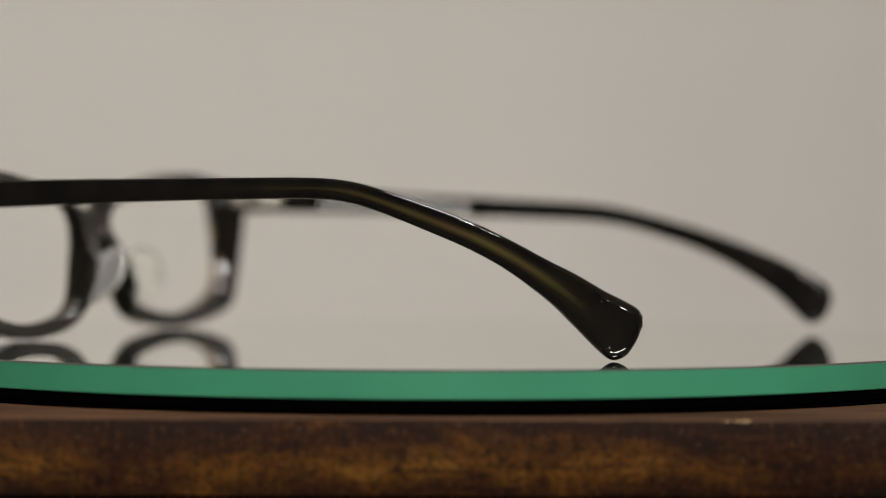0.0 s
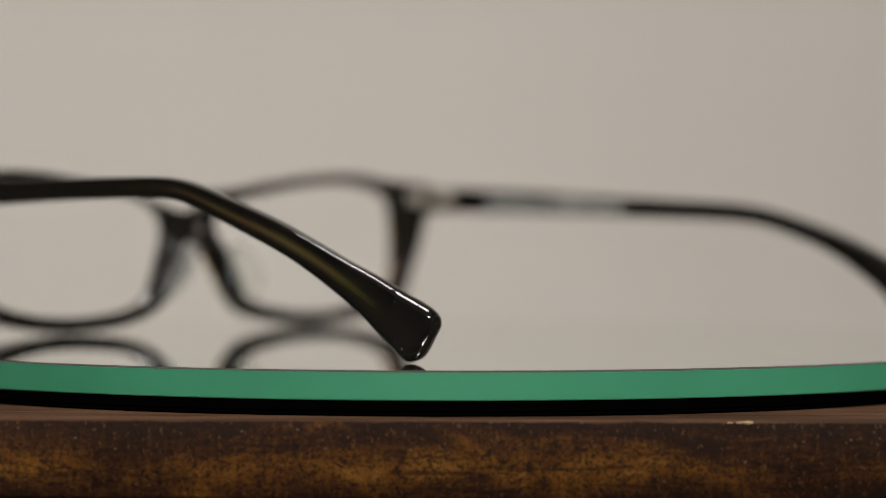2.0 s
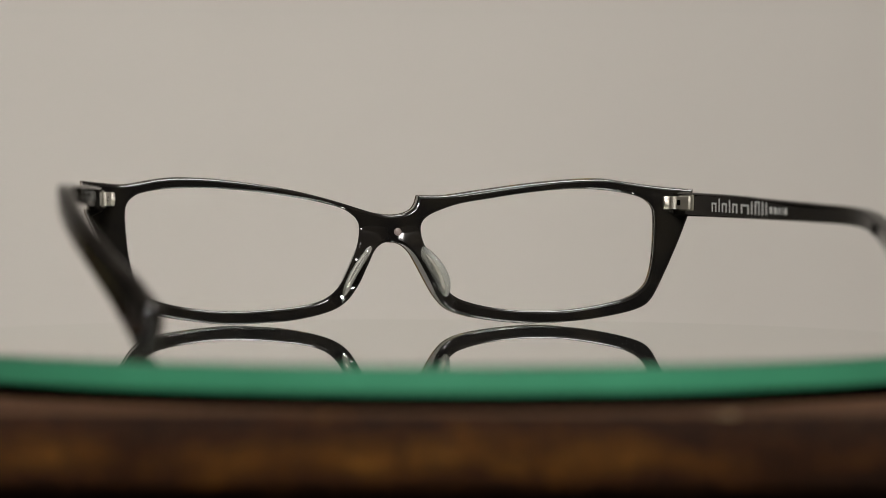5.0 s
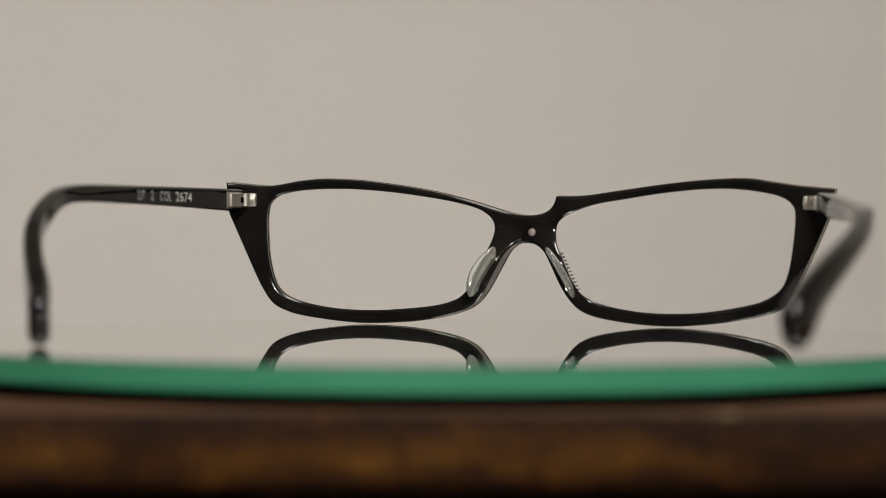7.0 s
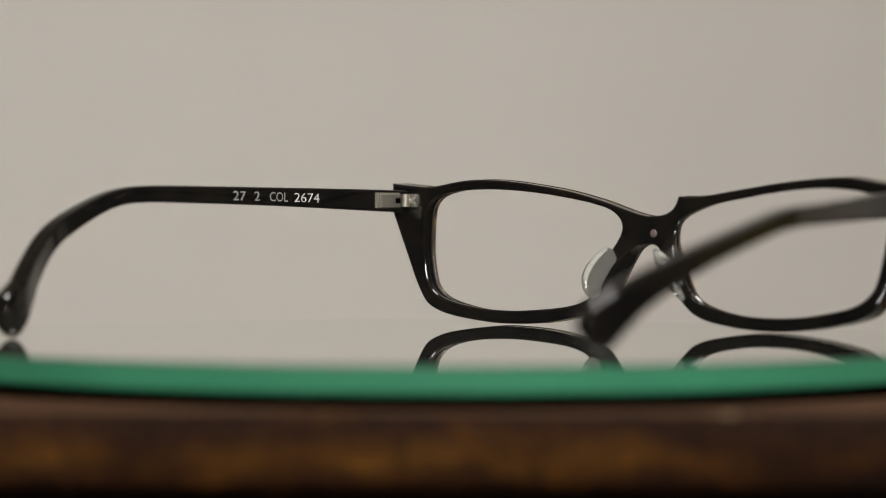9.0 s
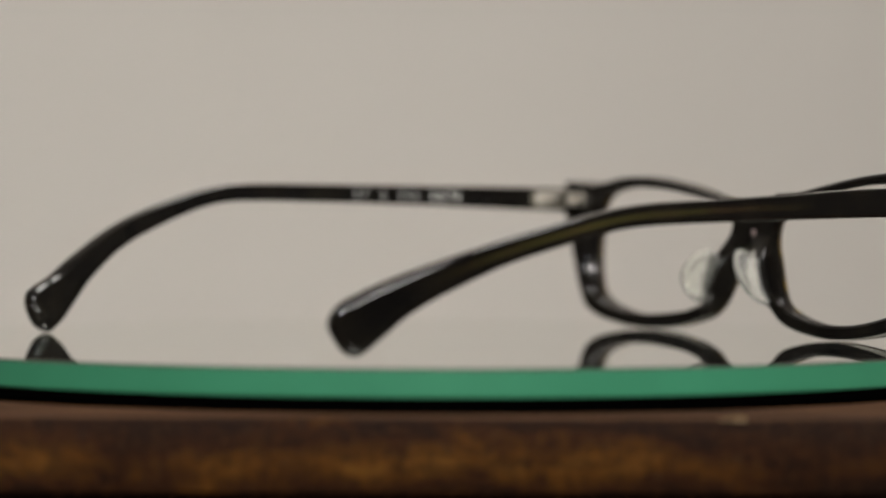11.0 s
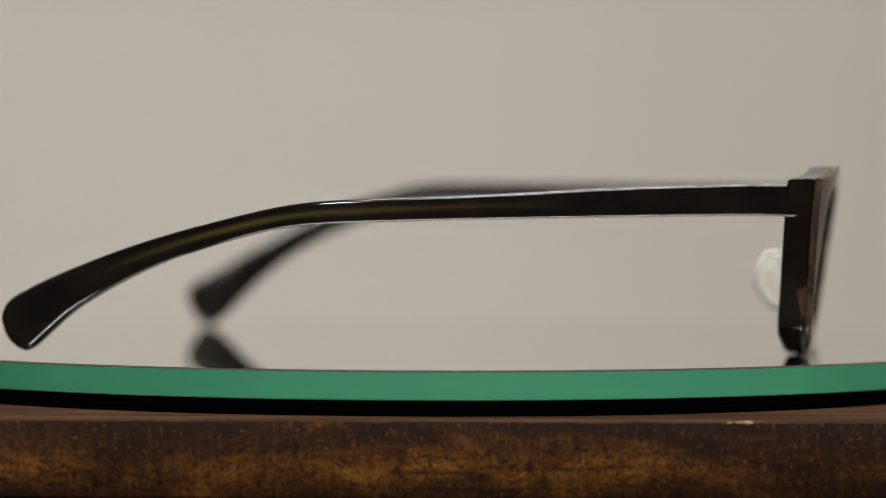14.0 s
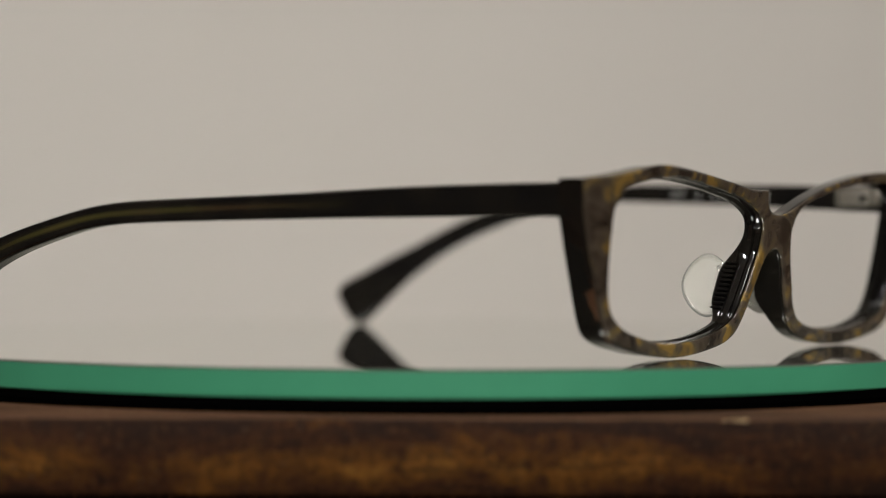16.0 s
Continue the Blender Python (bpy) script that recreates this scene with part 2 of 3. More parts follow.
def build_table():
    table = tagged(new("wooden_table"), "dark-stained wooden table with a worn, speckled front edge", "table")
    table.location = (0, EDGE_Y, 0)
    # the board's front arris is worn uneven
    bm = bmesh.new()
    steps, half, depth, thick = 240, 0.45, 0.245, 12.6 * MM
    rings = []
    for k in range(steps + 1):
        x = -half + 2 * half * k / steps
        w = noise.noise(Vector((x * 60, 0, 0))) * 0.22 * MM + noise.noise(Vector((x * 14, 3, 0))) * 0.2 * MM
        r = (0.36 + 0.28 * noise.noise(Vector((x * 90, 7, 0)))) * MM
        z = TABLE_TOP
        rings.append([(x, depth, z), (x, r * 1.0 + w, z), (x, r * 0.3 + w, z - r * 0.3), (x, w, z - r), (x, w, z - thick + r),
                      (x, r * 0.4 + w, z - thick + 0.1 * MM), (x, 1.2 * r + w, z - thick), (x, depth, z - thick)])
    link_mesh("tabletop", sweep(rings), WOOD, table, "dark brown board with amber patches", 50)
    apron_top = TABLE_TOP - thick
    for size, at in (((0.8, 0.018, 0.08), (0, 0.035, apron_top - 0.04)), ((0.8, 0.018, 0.08), (0, 0.21, apron_top - 0.04))):
        link_mesh("apron", box_mesh(size, at, 1 * MM), WOOD, table, smooth=30)
    for x in (-0.4, 0.4):
        for y in (0.04, 0.205):
            link_mesh("leg", box_mesh((0.04, 0.04, apron_top), (x, y, apron_top / 2), 2 * MM), WOOD, table, smooth=30)
    # a pale chip knocked out of the front arris
    for x, w, h in ((51.6, 1.9, 0.55), (50.2, 1.5, 0.3), (48.6, 1.2, 0.22)):
        bm = bmesh.new()
        bmesh.ops.create_icosphere(bm, subdivisions=2, radius=1)
        for v in bm.verts:
            v.co *= 1 + 0.3 * noise.noise(v.co * 2 + Vector((x, 0, 0)))
            v.co = Vector((x * MM + v.co.x * w * MM / 2, 0.30 * MM + v.co.y * 0.45 * MM, TABLE_TOP - 0.22 * MM + v.co.z * h * MM / 2))
        link_mesh("chip", bm, PALE_WOOD, table, "pale chip in the worn edge")
    return table


build_table()


# ---- turntable and mirror ----
def build_turntable():
    t = tagged(new("turntable"), "thin black round turntable platter under the mirror", "turntable")
    t.location = (0, 0, TABLE_TOP)
    link_mesh("platter", lathe([(0, 0.7 * MM), (109.4 * MM, 0.7 * MM), (109.9 * MM, 1.0 * MM), (109.9 * MM, 2.4 * MM), (109.5 * MM, 2.68 * MM), (0, 2.68 * MM)]), PLATTER, t)
    # Base ring drawn wide and black, so it also stands for contact shade.
    link_mesh("base_ring", lathe([(0, 0), (109.3 * MM, 0), (109.6 * MM, 0.3 * MM), (109.6 * MM, 0.7 * MM), (0, 0.7 * MM)]), PLATTER, t)
    return t


def build_mirror():
    plate = tagged(new("round_mirror"), "round mirror plate with a bright green glass edge", "mirror")
    plate.location = (0, 0, TOP)
    link_mesh("glass", lathe([(0, -4.92 * MM), (110.25 * MM, -4.92 * MM), (110.4 * MM, -4.77 * MM), (110.4 * MM, -0.33 * MM), (109.9 * MM, -0.33 * MM), (109.4 * MM, -0.06 * MM), (0, -0.06 * MM)], 360), GLASS_EDGE, plate, "green glass edge", 30)
    link_mesh("ground_rim", lathe([(0, -0.31 * MM), (110.4 * MM, -0.31 * MM), (110.35 * MM, -0.24 * MM), (109.75 * MM, -0.045 * MM), (0, -0.045 * MM)], 360), GROUND, plate, "dull ground arris of the glass", 30)
    link_mesh("mirror_face", lathe([(0, -0.04 * MM), (109.7 * MM, -0.04 * MM), (109.7 * MM, 0), (0, 0)], 360), MIRROR, plate, "clean reflecting upper face", 20)
    return plate


turntable, round_mirror = build_turntable(), build_mirror()

# ---- eyeglasses ----
# Profile of the frame seen from behind, (across, up) in millimetres, from the outer corner over the brow and back along the lower rims.
BROW = [(-65.8, 33.1), (-60.4, 32.6), (-56.4, 32.3), (-53.1, 32.7), (-48.2, 33.6), (-43.1, 34.0), (-34.8, 33.7), (-24.6, 32.5), (-16.2, 31.1), (-7.9, 29.1), (-1.2, 27.1), (2.3, 26.1),
        (5.8, 25.6), (9.1, 25.9), (11.2, 26.9), (12.2, 28.2), (12.8, 30.1), (19.1, 30.2), (27.5, 31.4), (35.9, 32.6), (44.4, 33.6), (52.7, 34.2), (57.6, 34.2), (62.7, 33.5),
        (69.2, 32.6), (77.9, 31.8)]
LOWER = [(76.6, 25.7), (73.7, 18.7), (69.9, 10.6), (67.4, 6.1), (65.3, 4.2), (61.4, 2.8), (54.2, 1.4), (47.5, 0.6), (41.6, 0.2), (35.8, 0.3), (29.0, 1.0), (22.9, 2.1), (19.0, 3.7), (16.5, 6.3),
         (14.8, 9.2), (11.0, 16.4), (8.9, 18.4), (6.6, 19.0), (4.1, 18.8), (2.1, 17.2), (0.1, 13.5), (-1.9, 9.5), (-4.3, 5.8), (-6.9, 3.8), (-11.1, 2.3), (-17.7, 1.0), (-24.3, 0.4),
         (-32.6, 0.2), (-41.2, 1.0), (-48.3, 2.2), (-52.6, 3.9), (-54.6, 5.7), (-57.1, 9.7), (-60.9, 17.5), (-64.8, 25.7)]
OPENING_L = [(-55.6, 23.5), (-55.5, 26.8), (-54.5, 28.7), (-52.2, 30.1), (-46.7, 31.1), (-38.1, 31.4), (-28.9, 30.9), (-19.7, 29.8), (-11.3, 28.4), (-5.4, 26.8), (-2.5, 24.8), (-1.6, 22.8), (-2.0, 19.7),
             (-3.2, 16.5), (-6.1, 10.3), (-7.8, 7.9), (-10.2, 6.1), (-14.4, 4.8), (-21.0, 4.0), (-29.4, 3.5), (-37.8, 3.8), (-45.3, 5.0), (-49.8, 6.4), (-52.5, 8.6), (-53.9, 11.8), (-55.0, 16.7)]
OPENING_R = [(13.4, 21.7), (13.8, 23.8), (15.9, 25.6), (22.2, 27.9), (30.0, 29.3), (37.6, 30.5), (46.0, 31.4), (52.8, 31.6), (59.0, 31.1), (64.3, 30.1), (67.1, 28.7), (68.4, 26.6), (68.3, 21.4), (67.5, 14.6),
             (66.2, 10.2), (64.1, 7.9), (60.5, 6.1), (54.3, 4.7), (47.5, 3.7), (40.9, 3.4), (34.3, 3.6), (27.4, 4.6), (22.2, 6.1), (19.5, 7.9), (17.4, 11.3), (15.3, 15.8), (13.8, 18.9)]
MIDDLE = 6.4


def back_face(x, z):
    """How far ahead the frame's rear face lies: bowed and leaning a little."""
    d = abs(x - MIDDLE)
    return 76.9 - 2.07 * (d / 71.4) ** 2 - 0.155 * (31.3 - z) - 0.0043 * max(0, d - 51.8) ** 2 - 0.0435 * max(0, x - MIDDLE - 15.5)


def smooth_step(t):
    t = min(1, max(0, t))
    return t * t * (3 - 2 * t)


def frame_layer(name, y0, y1, round_off, mat, parent, label):
    """One sheet of the laminated front, between two depths behind the lens plane, with rounded edges."""
    data = bpy.data.curves.new(name, "CURVE")
    data.dimensions, data.fill_mode = "2D", "BOTH"
    data.extrude = (y1 - y0) / 2 - round_off
    data.bevel_depth, data.bevel_resolution, data.offset = round_off, 3, -round_off
    outer = spline(BROW + LOWER, 8, corners=(0, 16, 25, 26, 60))
    for ring in (outer, spline(OPENING_L, 8), spline(OPENING_R, 8)):
        s = data.splines.new("POLY")
        s.points.add(len(ring) - 1)
        for p, c in zip(s.points, ring):
            p.co = (c[0], c[1], 0, 1)
        s.use_cyclic_u = True
    data_extrude = data.extrude
    shape = bpy.data.objects.new(name, data)
    scene.collection.objects.link(shape)
    me = bpy.data.meshes.new_from_object(shape.evaluated_get(bpy.context.evaluated_depsgraph_get()))
    bpy.data.objects.remove(shape)
    bm = bmesh.new()
    bm.from_mesh(me)
    bpy.data.meshes.remove(me)
    bmesh.ops.remove_doubles(bm, verts=bm.verts, dist=0.003)
    # the lens groove along the inside of both openings
    if y1 - y0 > 2:
        rims = {(round(c[0], 2), round(c[1], 2)) for ring in (OPENING_L, OPENING_R) for c in spline(ring, 8)}
        walls = [e for e in bm.edges if abs(e.verts[0].co.z - e.verts[1].co.z) > 1.9 * data_extrude
                 and any((round(e.verts[0].co.x + i, 2), round(e.verts[0].co.y + j, 2)) in rims for i in (-0.01, 0, 0.01) for j in (-0.01, 0, 0.01))]
        before = set(bm.verts)
        bmesh.ops.subdivide_edges(bm, edges=walls, cuts=3, use_grid_fill=True)
        bm.normal_update()
        for v in [v for v in bm.verts if v not in before]:
            inward = -Vector((v.normal.x, v.normal.y, 0)).normalized()
            v.co += inward * (0.75 if abs(v.co.z) < 0.1 * data_extrude else 0.12)
    # even triangles on the flat faces, so that they bow smoothly
    bm.verts.index_update()
    bm.edges.index_update()
    for level in (-(data_extrude + round_off), data_extrude + round_off):
        flat = [f for f in bm.faces if all(abs(v.co.z - level) < 0.002 for v in f.verts)]
        among = set(flat)
        border = [e for e in {e for f in flat for e in f.edges} if sum(f in among for f in e.link_faces) == 1]
        bmesh.ops.delete(bm, geom=flat, context="FACES_KEEP_BOUNDARY")
        for e in border:
            e.smooth = False
        border.sort(key=lambda e: e.index)
        verts = sorted({v for e in border for v in e.verts}, key=lambda v: v.index)
        index = {v: k for k, v in enumerate(verts)}
        ends = np.array([[e.verts[0].co[:2], e.verts[1].co[:2]] for e in border])
        tips = np.array([v.co[:2] for v in verts])

        def inside(x, y):
            up = (ends[:, 0, 1] > y) != (ends[:, 1, 1] > y)
            a, b = ends[up, 0], ends[up, 1]
            return (x < a[:, 0] + (y - a[:, 1]) / (b[:, 1] - a[:, 1]) * (b[:, 0] - a[:, 0])).sum() % 2 == 1

        grid = [(x * 1.2 + (z % 2) * 0.6, z * 1.04) for x in range(-60, 70) for z in range(0, 34)]
        grid = [q for q in grid if np.hypot(tips[:, 0] - q[0], tips[:, 1] - q[1]).min() > 0.6 and inside(*q)]
        points = [Vector(v.co[:2]) for v in verts] + [Vector(q) for q in grid]
        spots, _, cells, origin, _, _ = delaunay_2d_cdt(points, [(index[e.verts[0]], index[e.verts[1]]) for e in border], [], 0, 1e-5)
        made = [verts[o[0]] if o and o[0] < len(verts) else bm.verts.new((p.x, p.y, level)) for p, o in zip(spots, origin)]
        for cell in cells:
            mid = sum((spots[k] for k in cell), Vector((0, 0))) / 3
            if inside(*mid):
                bm.faces.new([made[k] for k in cell])
    for v in [v for v in bm.verts if not v.link_faces]:
        bm.verts.remove(v)
    # both openings widen towards the front
    edges = [(np.array([c[:2] for c in spline(ring, 40)]), Vector(mid)) for ring, mid in ((OPENING_L, (-29, 17.2)), (OPENING_R, (41.4, 17.2)))]
    for v in bm.verts:
        edge, mid = edges[0] if v.co.x < MIDDLE else edges[1]
        gap = np.hypot(edge[:, 0] - v.co.x, edge[:, 1] - v.co.y).min()
        if gap < 1.2:
            way = (Vector(v.co[:2]) - mid).normalized() * 1.2 * max(0, ((y0 + y1) / 2 + v.co.z) / 6.0) ** 1.3 * min(1, (1.2 - gap) / 0.3)
            v.co.x += way.x * 0.9
            v.co.y += way.y * 0.55
    for v in bm.verts:
        x, z, d = v.co
        thick = 0.66 + 0.33 * smooth_step((abs(x - MIDDLE) - 28) / 32)
        depth = ((y0 + y1) / 2 + d) * thick
        if d < 0 and y1 - y0 > 2:
            # the nose sides of both rims swell towards the rear and carry the pads
            root = max(0, 1 - ((abs(x - MIDDLE) - 8.2) / 7.5) ** 2) * smooth_step((z - 3.5) / 7) * smooth_step((22.5 - z) / 8)
            depth -= (0.2 * max(0, 1 - ((x - MIDDLE) / 12) ** 2) * smooth_step((26 - z) / 6) * smooth_step((z - 10) / 8) + 2.9 * root) * min(1, -d / data_extrude)
        flare = max(0, 1 - abs(x - MIDDLE) / 16) * 0.08 * depth * min(1, max(-1, (x - MIDDLE) / 5)) * smooth_step((26.5 - z) / 5)
        v.co = Vector((x - flare, back_face(x, z) + depth, z + 0.012 * depth * max(0, z) / 30)) * MM
    bmesh.ops.recalc_face_normals(bm, faces=bm.faces)
    sheet = link_mesh(name, bm, mat, parent, label, 35)
    # broad faces stay flat, only the narrow edges look round
    weigh = sheet.modifiers.new("flat_faces", "WEIGHTED_NORMAL")
    weigh.keep_sharp, weigh.weight = True, 60
    return sheet


# Temples: (across, ahead, upper edge, lower edge, thickness)
TEMPLE_R = [(74.7, 72.4, 31.0, 25.2, 3.6), (76.0, 64.7, 31.0, 25.4, 3.6), (80.3, 42.7, 30.3, 25.1, 3.4), (83.7, 27.9, 29.4, 24.8, 3.3), (88.3, 7.4, 28.4, 24.3, 3.2), (91.2, -9.1, 27.6, 23.7, 3.2),
            (91.6, -15.7, 26.6, 22.9, 3.2), (91.2, -23.3, 24.7, 20.8, 3.3), (90.1, -32.7, 22.3, 18.1, 3.4), (87.9, -42.1, 19.4, 14.2, 3.6), (85.3, -51.5, 16.1, 8.7, 4.0), (84.0, -56.3, 14.2, 4.7, 4.3),
            (83.2, -59.2, 12.9, 2.2, 4.3), (82.8, -60.7, 12.1, 1.45, 4.3), (82.4, -62.2, 11.4, 1.8, 4.3), (82.1, -63.4, 10.6, 2.8, 4.2), (81.8, -64.4, 9.6, 4.3, 3.9), (81.7, -65.0, 8.6, 5.6, 3.3)]
TEMPLE_L = [(-62.5, 73.5, 31.3, 26.0, 3.6), (-64.0, 61.6, 31.5, 26.4, 3.6), (-70.2, 29.1, 31.8, 27.6, 3.3), (-76.0, -7.4, 31.9, 28.2, 3.2), (-76.7, -14.1, 30.9, 27.1, 3.2), (-76.1, -25.2, 27.3, 22.8, 3.3),
            (-74.2, -35.8, 23.3, 18.2, 3.4), (-70.6, -44.7, 18.1, 11.7, 3.8), (-68.1, -49.5, 15.5, 6.5, 4.1), (-66.0, -53.7, 12.9, 1.8, 4.2), (-65.4, -55.6, 11.8, 0.3, 4.2), (-64.9, -57.0, 11.1, 0.3, 4.2),
            (-64.5, -58.5, 10.3, 1.1, 4.2), (-64.1, -59.7, 9.6, 2.9, 4.0), (-63.8, -60.5, 8.9, 4.6, 3.6), (-63.7, -60.9, 8.2, 5.7, 3.0)]


def temple_rows(stations):
    """Closely spaced stations, their bends eased over a few millimetres."""
    rows = spline([Vector(s) for s in stations], 8, closed=False)
    eased = []
    for s in rows:
        reach = 3.8 * smooth_step((s[1] + 52) / 10) * smooth_step((56 - s[1]) / 20) + 0.01
        near = [(math.exp(-0.5 * ((q[1] - s[1]) / reach) ** 2), q) for q in rows if abs(q[1] - s[1]) < 3 * reach]
        gaps = [abs(rows[min(i + 1, len(rows) - 1)][1] - rows[max(i - 1, 0)][1]) for i, q in enumerate(rows) if abs(q[1] - s[1]) < 3 * reach]
        total = sum(w * g for (w, q), g in zip(near, gaps))
        mean = [sum(w * g * q[k] for (w, q), g in zip(near, gaps)) / total for k in range(5)]
        slip = (s[1] - mean[1])
        eased.append([mean[0], s[1], mean[2], mean[3], mean[4]] if abs(slip) < 3 else list(s))
    return eased


@functools.lru_cache(None)
def cached_rows(right):
    return temple_rows(TEMPLE_R if right else TEMPLE_L)


def along_temple(stations, ahead):
    """Middle of a temple's section and its tangent at a distance ahead of the axis."""
    rows = cached_rows(stations is TEMPLE_R)
    for a, b in zip(rows, rows[1:]):
        if a[1] >= ahead >= b[1]:
            t = (a[1] - ahead) / (a[1] - b[1])
            run = Vector((b[0] - a[0], b[1] - a[1], ((b[2] + b[3]) - (a[2] + a[3])) / 2)).normalized()
            return [u + (v - u) * t for u, v in zip(a, b)], run
    return list(rows[-1]), Vector((0, -1, 0))


def temple_mesh(stations, end, out):
    """end: centre across, ahead, up of the tip's rounded end."""
    rows = cached_rows(stations is TEMPLE_R)
    rings = []
    turns = [math.pi / 2 * k / 5 for k in range(6)]
    for i, s in enumerate(rows):
        a, b = rows[max(i - 1, 0)], rows[min(i + 1, len(rows) - 1)]
        run = Vector((b[0] - a[0], b[1] - a[1], 0)).normalized()
        side = Vector((run.y, -run.x, 0)) * out
        mid, half, deep = Vector((s[0], s[1], (s[2] + s[3]) / 2)), (s[2] - s[3]) / 2, s[4] / 2
        # flat faces between rounded edges; the tip is rounded all over
        r = 0.62 + (0.93 * min(half, deep) - 0.62) * smooth_step((-s[1] - 38) / 20)
        flat = [(deep, 0)]
        for u, v, start in ((1, 1, 0), (-1, 1, 1), (-1, -1, 2), (1, -1, 3)):
            if start == 2:
                flat.append((-deep, 0))
            flat += [(u * (deep - r) + r * math.cos(q + start * math.pi / 2), v * (half - r) + r * math.sin(q + start * math.pi / 2)) for q in turns]
        rings.append([(mid + side * c + Vector((0, 0, q))) * MM for c, q in flat])
    n = len(rings[0])
    last, goal = rings[-1], Vector(end) * MM
    mid = sum(last, Vector()) / n
    for t, k in ((0.15, 0.985), (0.32, 0.95), (0.50, 0.89), (0.68, 0.80), (0.84, 0.68), (0.95, 0.55), (1.0, 0.44), (1.02, 0.30)):
        rings.append([mid + (goal - mid) * t + (p - mid) * k for p in last])
    return sweep(rings, uv=True)


def nose_pad(side):
    """A clear half-moon pad, thick at its root on the rim."""
    bm = bmesh.new()
    bmesh.ops.create_uvsphere(bm, u_segments=64, v_segments=48, radius=1)
    for v in bm.verts:
        rim = math.hypot(v.co.y, v.co.z)
        # thin in the middle with a rounded bead round the edge
        v.co = Vector((math.copysign((0.55 + 0.42 * smooth_step((rim - 0.55) / 0.35)) * (1 - min(1, rim) ** 8) ** 0.5, v.co.x), v.co.y * 4.8, v.co.z * 6.7))
        point = (v.co.z / 6.7) ** 2
        v.co.x = v.co.x * (1 - 0.45 * point) + 0.02 * v.co.y ** 2
        v.co.y *= 1 - 0.22 * point
    turn = Euler((radians(8), radians(-29 * side), radians(12 * side))).to_matrix()
    for v in bm.verts:
        p = turn @ (Vector((v.co.x * side, v.co.y, v.co.z)))
        v.co = (p + Vector((MIDDLE - 0.25 + side * 9.15, 69.2, 12.5))) * MM
    return bm


def hinge(side, stations, parent):
    """A plate let into the temple, a barrel of three knuckles and a square leaf on the front's rear face."""
    z = sum(along_temple(stations, 66)[0][2:4]) / 2 + (0.4 if side > 0 else 0.1)
    long = 6.0 if side > 0 else 7.0
    x = along_temple(stations, 68)[0][0] - side * 4.3
    face = back_face(x, z)
    s, run = along_temple(stations, face - 4.1 - long / 2)
    turn = Matrix.Rotation(math.atan2(run.y, run.x), 3, "Z")
    inward = Vector((-side, 0, 0))
    at = Vector((s[0], s[1], z)) + inward * (s[4] / 2 + 0.3)
    link_mesh("hinge_plate", box_mesh((long * MM, 1.2 * MM, 3.1 * MM), at * MM, 0.4 * MM, turn), STEEL, parent, "brushed steel hinge plate", 30)
    link_mesh("screw_slot", box_mesh((1.5 * MM, 0.3 * MM, 1.3 * MM), (at - run * (long / 2 - 1.2) + inward * 0.55) * MM, 0, turn), PLATTER, parent, smooth=0)
    link_mesh("plate_bed", box_mesh(((long + 1.4) * MM, 0.5 * MM, 3.7 * MM), (at + run * 0.3 - inward * 0.25) * MM, 0.2 * MM, turn), SMOKY, parent, "smoky clear plastic round the hinge", 30)
    barrel = Vector((x + side * 1.6, face - 2.3, z))
    for k in (-1, 0, 1):
        bm = bmesh.new()
        bmesh.ops.create_cone(bm, cap_ends=True, segments=20, radius1=1.15 * MM, radius2=1.15 * MM, depth=0.96 * MM, matrix=Matrix.Translation((barrel + Vector((0, 0, 1.0 * k))) * MM))
        link_mesh("knuckle", bm, STEEL, parent, smooth=30)
    link_mesh("hinge_arm", box_mesh((2.6 * MM, 1.3 * MM, 1.1 * MM), (barrel + Vector((-side * 0.9, 1.2, 0))) * MM, 0.2 * MM), STEEL, parent, smooth=30)
    link_mesh("hinge_leaf", box_mesh((2.2 * MM, 1.2 * MM, 3.1 * MM), Vector((x + side * 0.5, face - 0.35, z)) * MM, 0.4 * MM), STEEL, parent, "square steel hinge leaf", 30)


def inner_place(stations, side, ahead, up, proud=0.06):
    """A place on a temple's inner face; up is measured from the section's middle."""
    s, run = along_temple(stations, ahead)
    return Vector((s[0] - side * (s[4] / 2 + proud), s[1], (s[2] + s[3]) / 2 + up))


def printed_words(word, stations, side, start, width, height, parent):
    """Lettering along a temple's inner face, read from the tip towards the hinge."""
    data = bpy.data.curves.new("lettering", "FONT")
    data.body, data.size, data.extrude = word, 1.0, 0.0
    shape = bpy.data.objects.new("lettering", data)
    scene.collection.objects.link(shape)
    me = bpy.data.meshes.new_from_object(shape.evaluated_get(bpy.context.evaluated_depsgraph_get()))
    bpy.data.objects.remove(shape)
    bm = bmesh.new()
    bm.from_mesh(me)
    bpy.data.meshes.remove(me)
    x0, x1 = min(v.co.x for v in bm.verts), max(v.co.x for v in bm.verts)
    y1 = max(v.co.y for v in bm.verts)
    for v in bm.verts:
        v.co = inner_place(stations, side, start + (v.co.x - x0) / (x1 - x0) * width, (v.co.y / y1 - 0.5) * height) * MM
    link_mesh("lettering", bm, WORN if word == "2674" else FAINT, parent, "small white printed characters", 0)


def printed_bar(stations, side, a, b, low, high, parent):
    """One worn stroke of a mark that cannot be read."""
    bm = bmesh.new()
    ring = [bm.verts.new(inner_place(stations, side, q, h) * MM) for q, h in ((a, low), (b, low), (b, high), (a, high))]
    bm.faces.new(ring)
    link_mesh("printed_mark", bm, PRINT, parent, smooth=0)


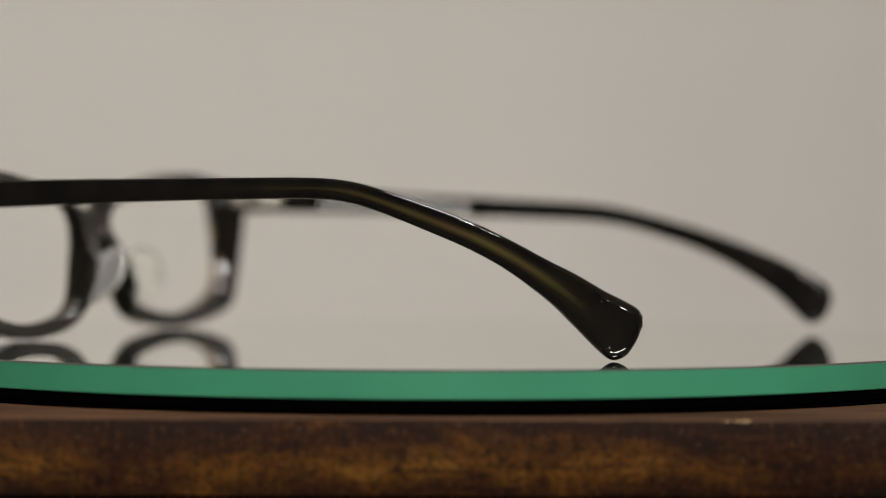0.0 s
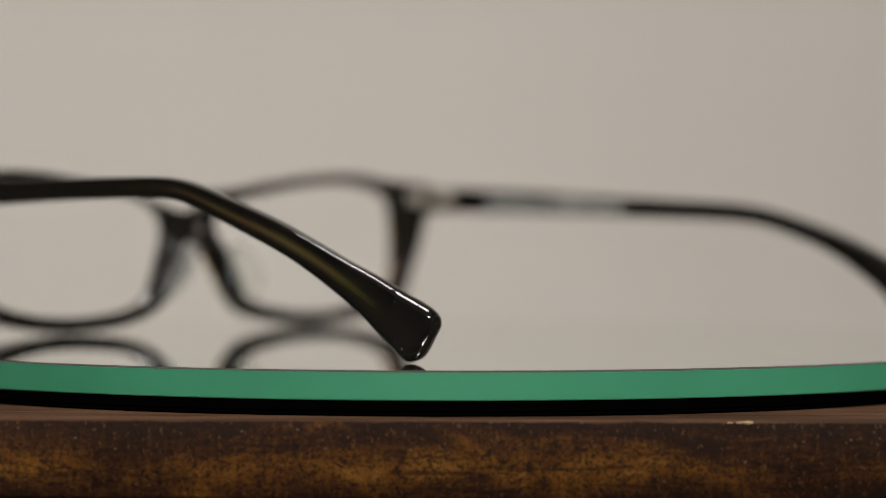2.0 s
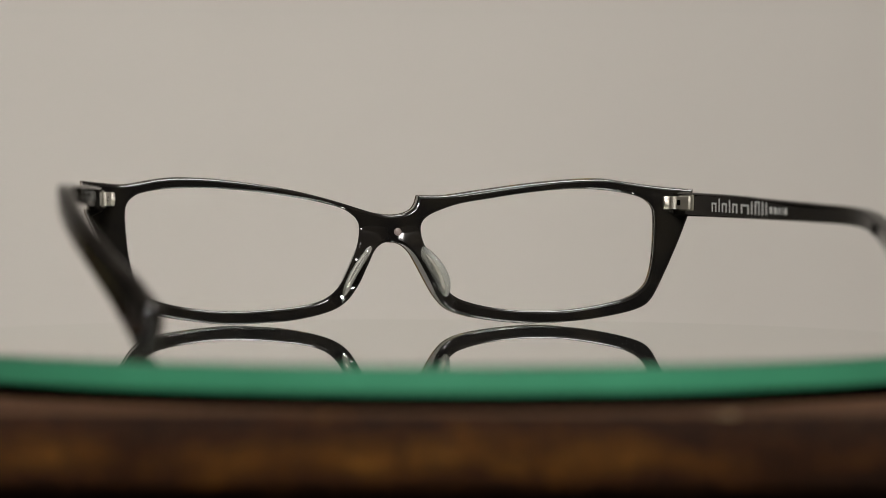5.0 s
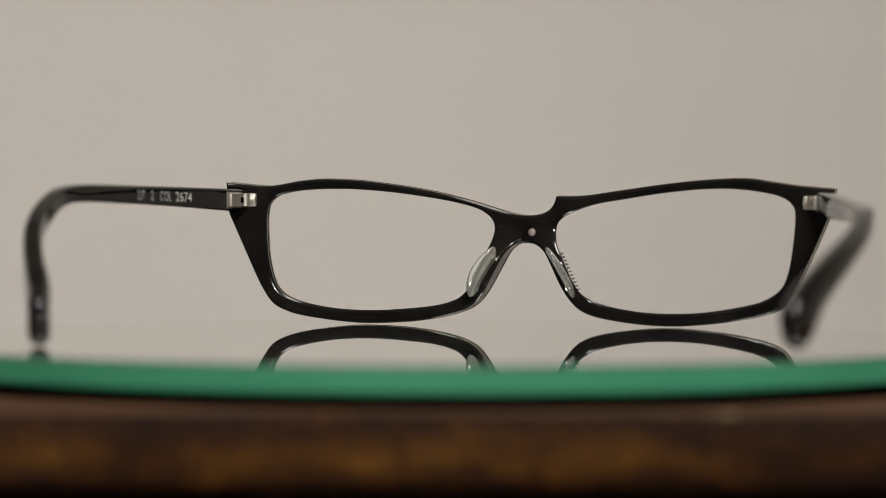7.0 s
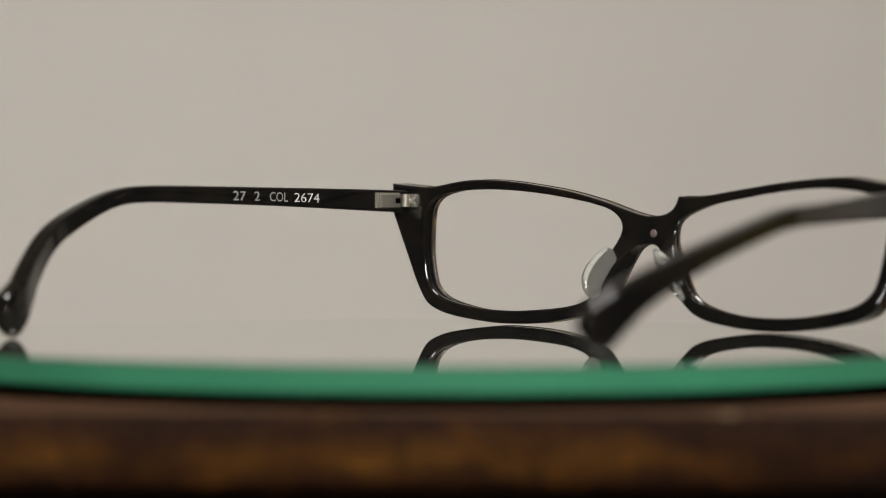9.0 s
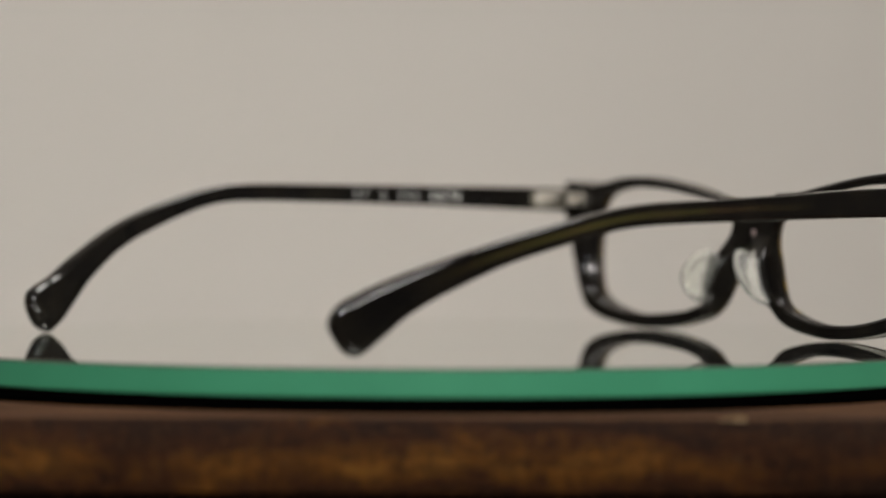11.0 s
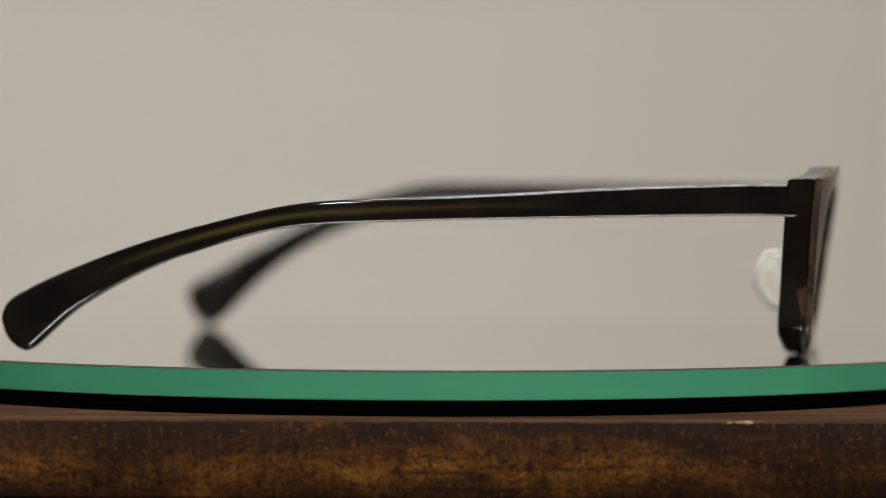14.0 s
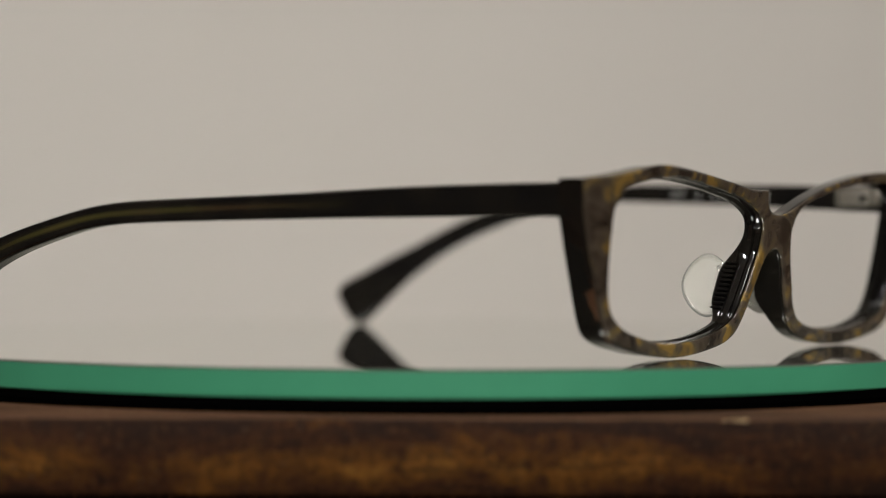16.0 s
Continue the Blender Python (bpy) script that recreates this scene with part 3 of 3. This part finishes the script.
def build_eyeglasses():
    g = tagged(new("eyeglasses"), "black acetate eyeglasses with a marbled olive-brown front and clear nose pads", "eyeglasses")
    g.location = (0, 0, TOP)
    front = frame_layer("front_frame", 0.0, 4.85, 0.7, BLACK, g, "polished black rear layer of the front")
    frame_layer("front_facing", 4.75, 6.0, 0.58, TORTOISE, front, "marbled olive, brown and amber front layer")
    dot = bmesh.new()
    bmesh.ops.create_uvsphere(dot, u_segments=14, v_segments=8, radius=1, matrix=pose(7.6 * MM, (back_face(7.6, 21.6) - 0.45) * MM, 21.6 * MM) @ Matrix.Diagonal((0.9 * MM, 0.3 * MM, 0.9 * MM, 1)))
    link_mesh("rivet", dot, RIVET, front, "tiny pale rivet in the bridge")
    for side in (-1, 1):
        link_mesh("nose_pad", nose_pad(side), CLEAR, front, "clear plastic nose pad")
    # fine ribs on the nose side of one opening, where the pad's root is let in
    for k in range(11):
        z = 8.6 + 0.82 * k
        rib = box_mesh((0.34 * MM, 2.6 * MM, 0.34 * MM), Vector((13.75 + (19.2 - z) * 0.49, back_face(14, z) - 0.6, z)) * MM, 0.08 * MM)
        link_mesh("rib", rib, BLACK, front, smooth=30)
    for side, stations, end in ((1, TEMPLE_R, (81.6, -65.3, 7.1)), (-1, TEMPLE_L, (-63.6, -61.1, 6.9))):
        temple = link_mesh("temple", temple_mesh(stations, end, side), TEMPLE, g, "black temple with an olive core and a flared tip", 50)
        weigh = temple.modifiers.new("flat_faces", "WEIGHTED_NORMAL")
        weigh.keep_sharp, weigh.weight = True, 60
        hinge(side, stations, temple)
        if side < 0:
            for word, start, width in (("27", 19.8, 3.7), ("2", 26.1, 1.5), ("COL", 30.6, 5.3), ("2674", 37.8, 7.4)):
                printed_words(word, stations, side, start, width, 2.1, temple)
        else:
            # the maker's mark: a run of plain upright bars
            at = 52.1
            for wide, tall in ((2.0, 2.1), (0.5, 3.0), (2.0, 2.1), (0.5, 2.9), (2.0, 2.1), (0, 0.55), (3.0, 2.1), (0.5, 2.9), (1.8, 3.0), (0.5, 3.0), (0.5, 2.9), (0, 0.1),
                               (1.1, 1.5), (1.1, 1.5), (0.6, 1.5), (0.4, 1.5), (1.0, 1.5)):
                if not wide:
                    at -= tall
                    continue
                base = -1.4 if tall > 1.6 else -0.9
                # broad signs are a bracket of two uprights and a top stroke, narrow ones a single upright
                for a, b, low in (((0, 0.5, 0), (wide - 0.5, wide, 0), (0.52, wide - 0.52, tall - 0.4)) if wide > 0.9 else ((0, wide, 0),)):
                    printed_bar(stations, side, at - a * 1.15, at - b * 1.15, base + low, base + tall, temple)
                at -= wide * 1.15 + (0.97 if tall > 1.6 else 0.62)
    return g


eyeglasses = build_eyeglasses()


# ---- what moves ----
def motions():
    rows = [(t / 2, SPIN_START + SPIN_RATE * t / 2) for t in range(33)]
    walk(eyeglasses, [(t, pose(0, 0, TOP, 0, 0, a)) for t, a in rows])
    walk(round_mirror, [(t, pose(0, 0, TOP, 0, 0, a)) for t, a in rows])
    walk(turntable, [(t, pose(0, 0, TABLE_TOP, 0, 0, a)) for t, a in rows])
    walk(focus_mark, [(t, pose(0, y * MM, TOP)) for t, y in PULLS])


motions()
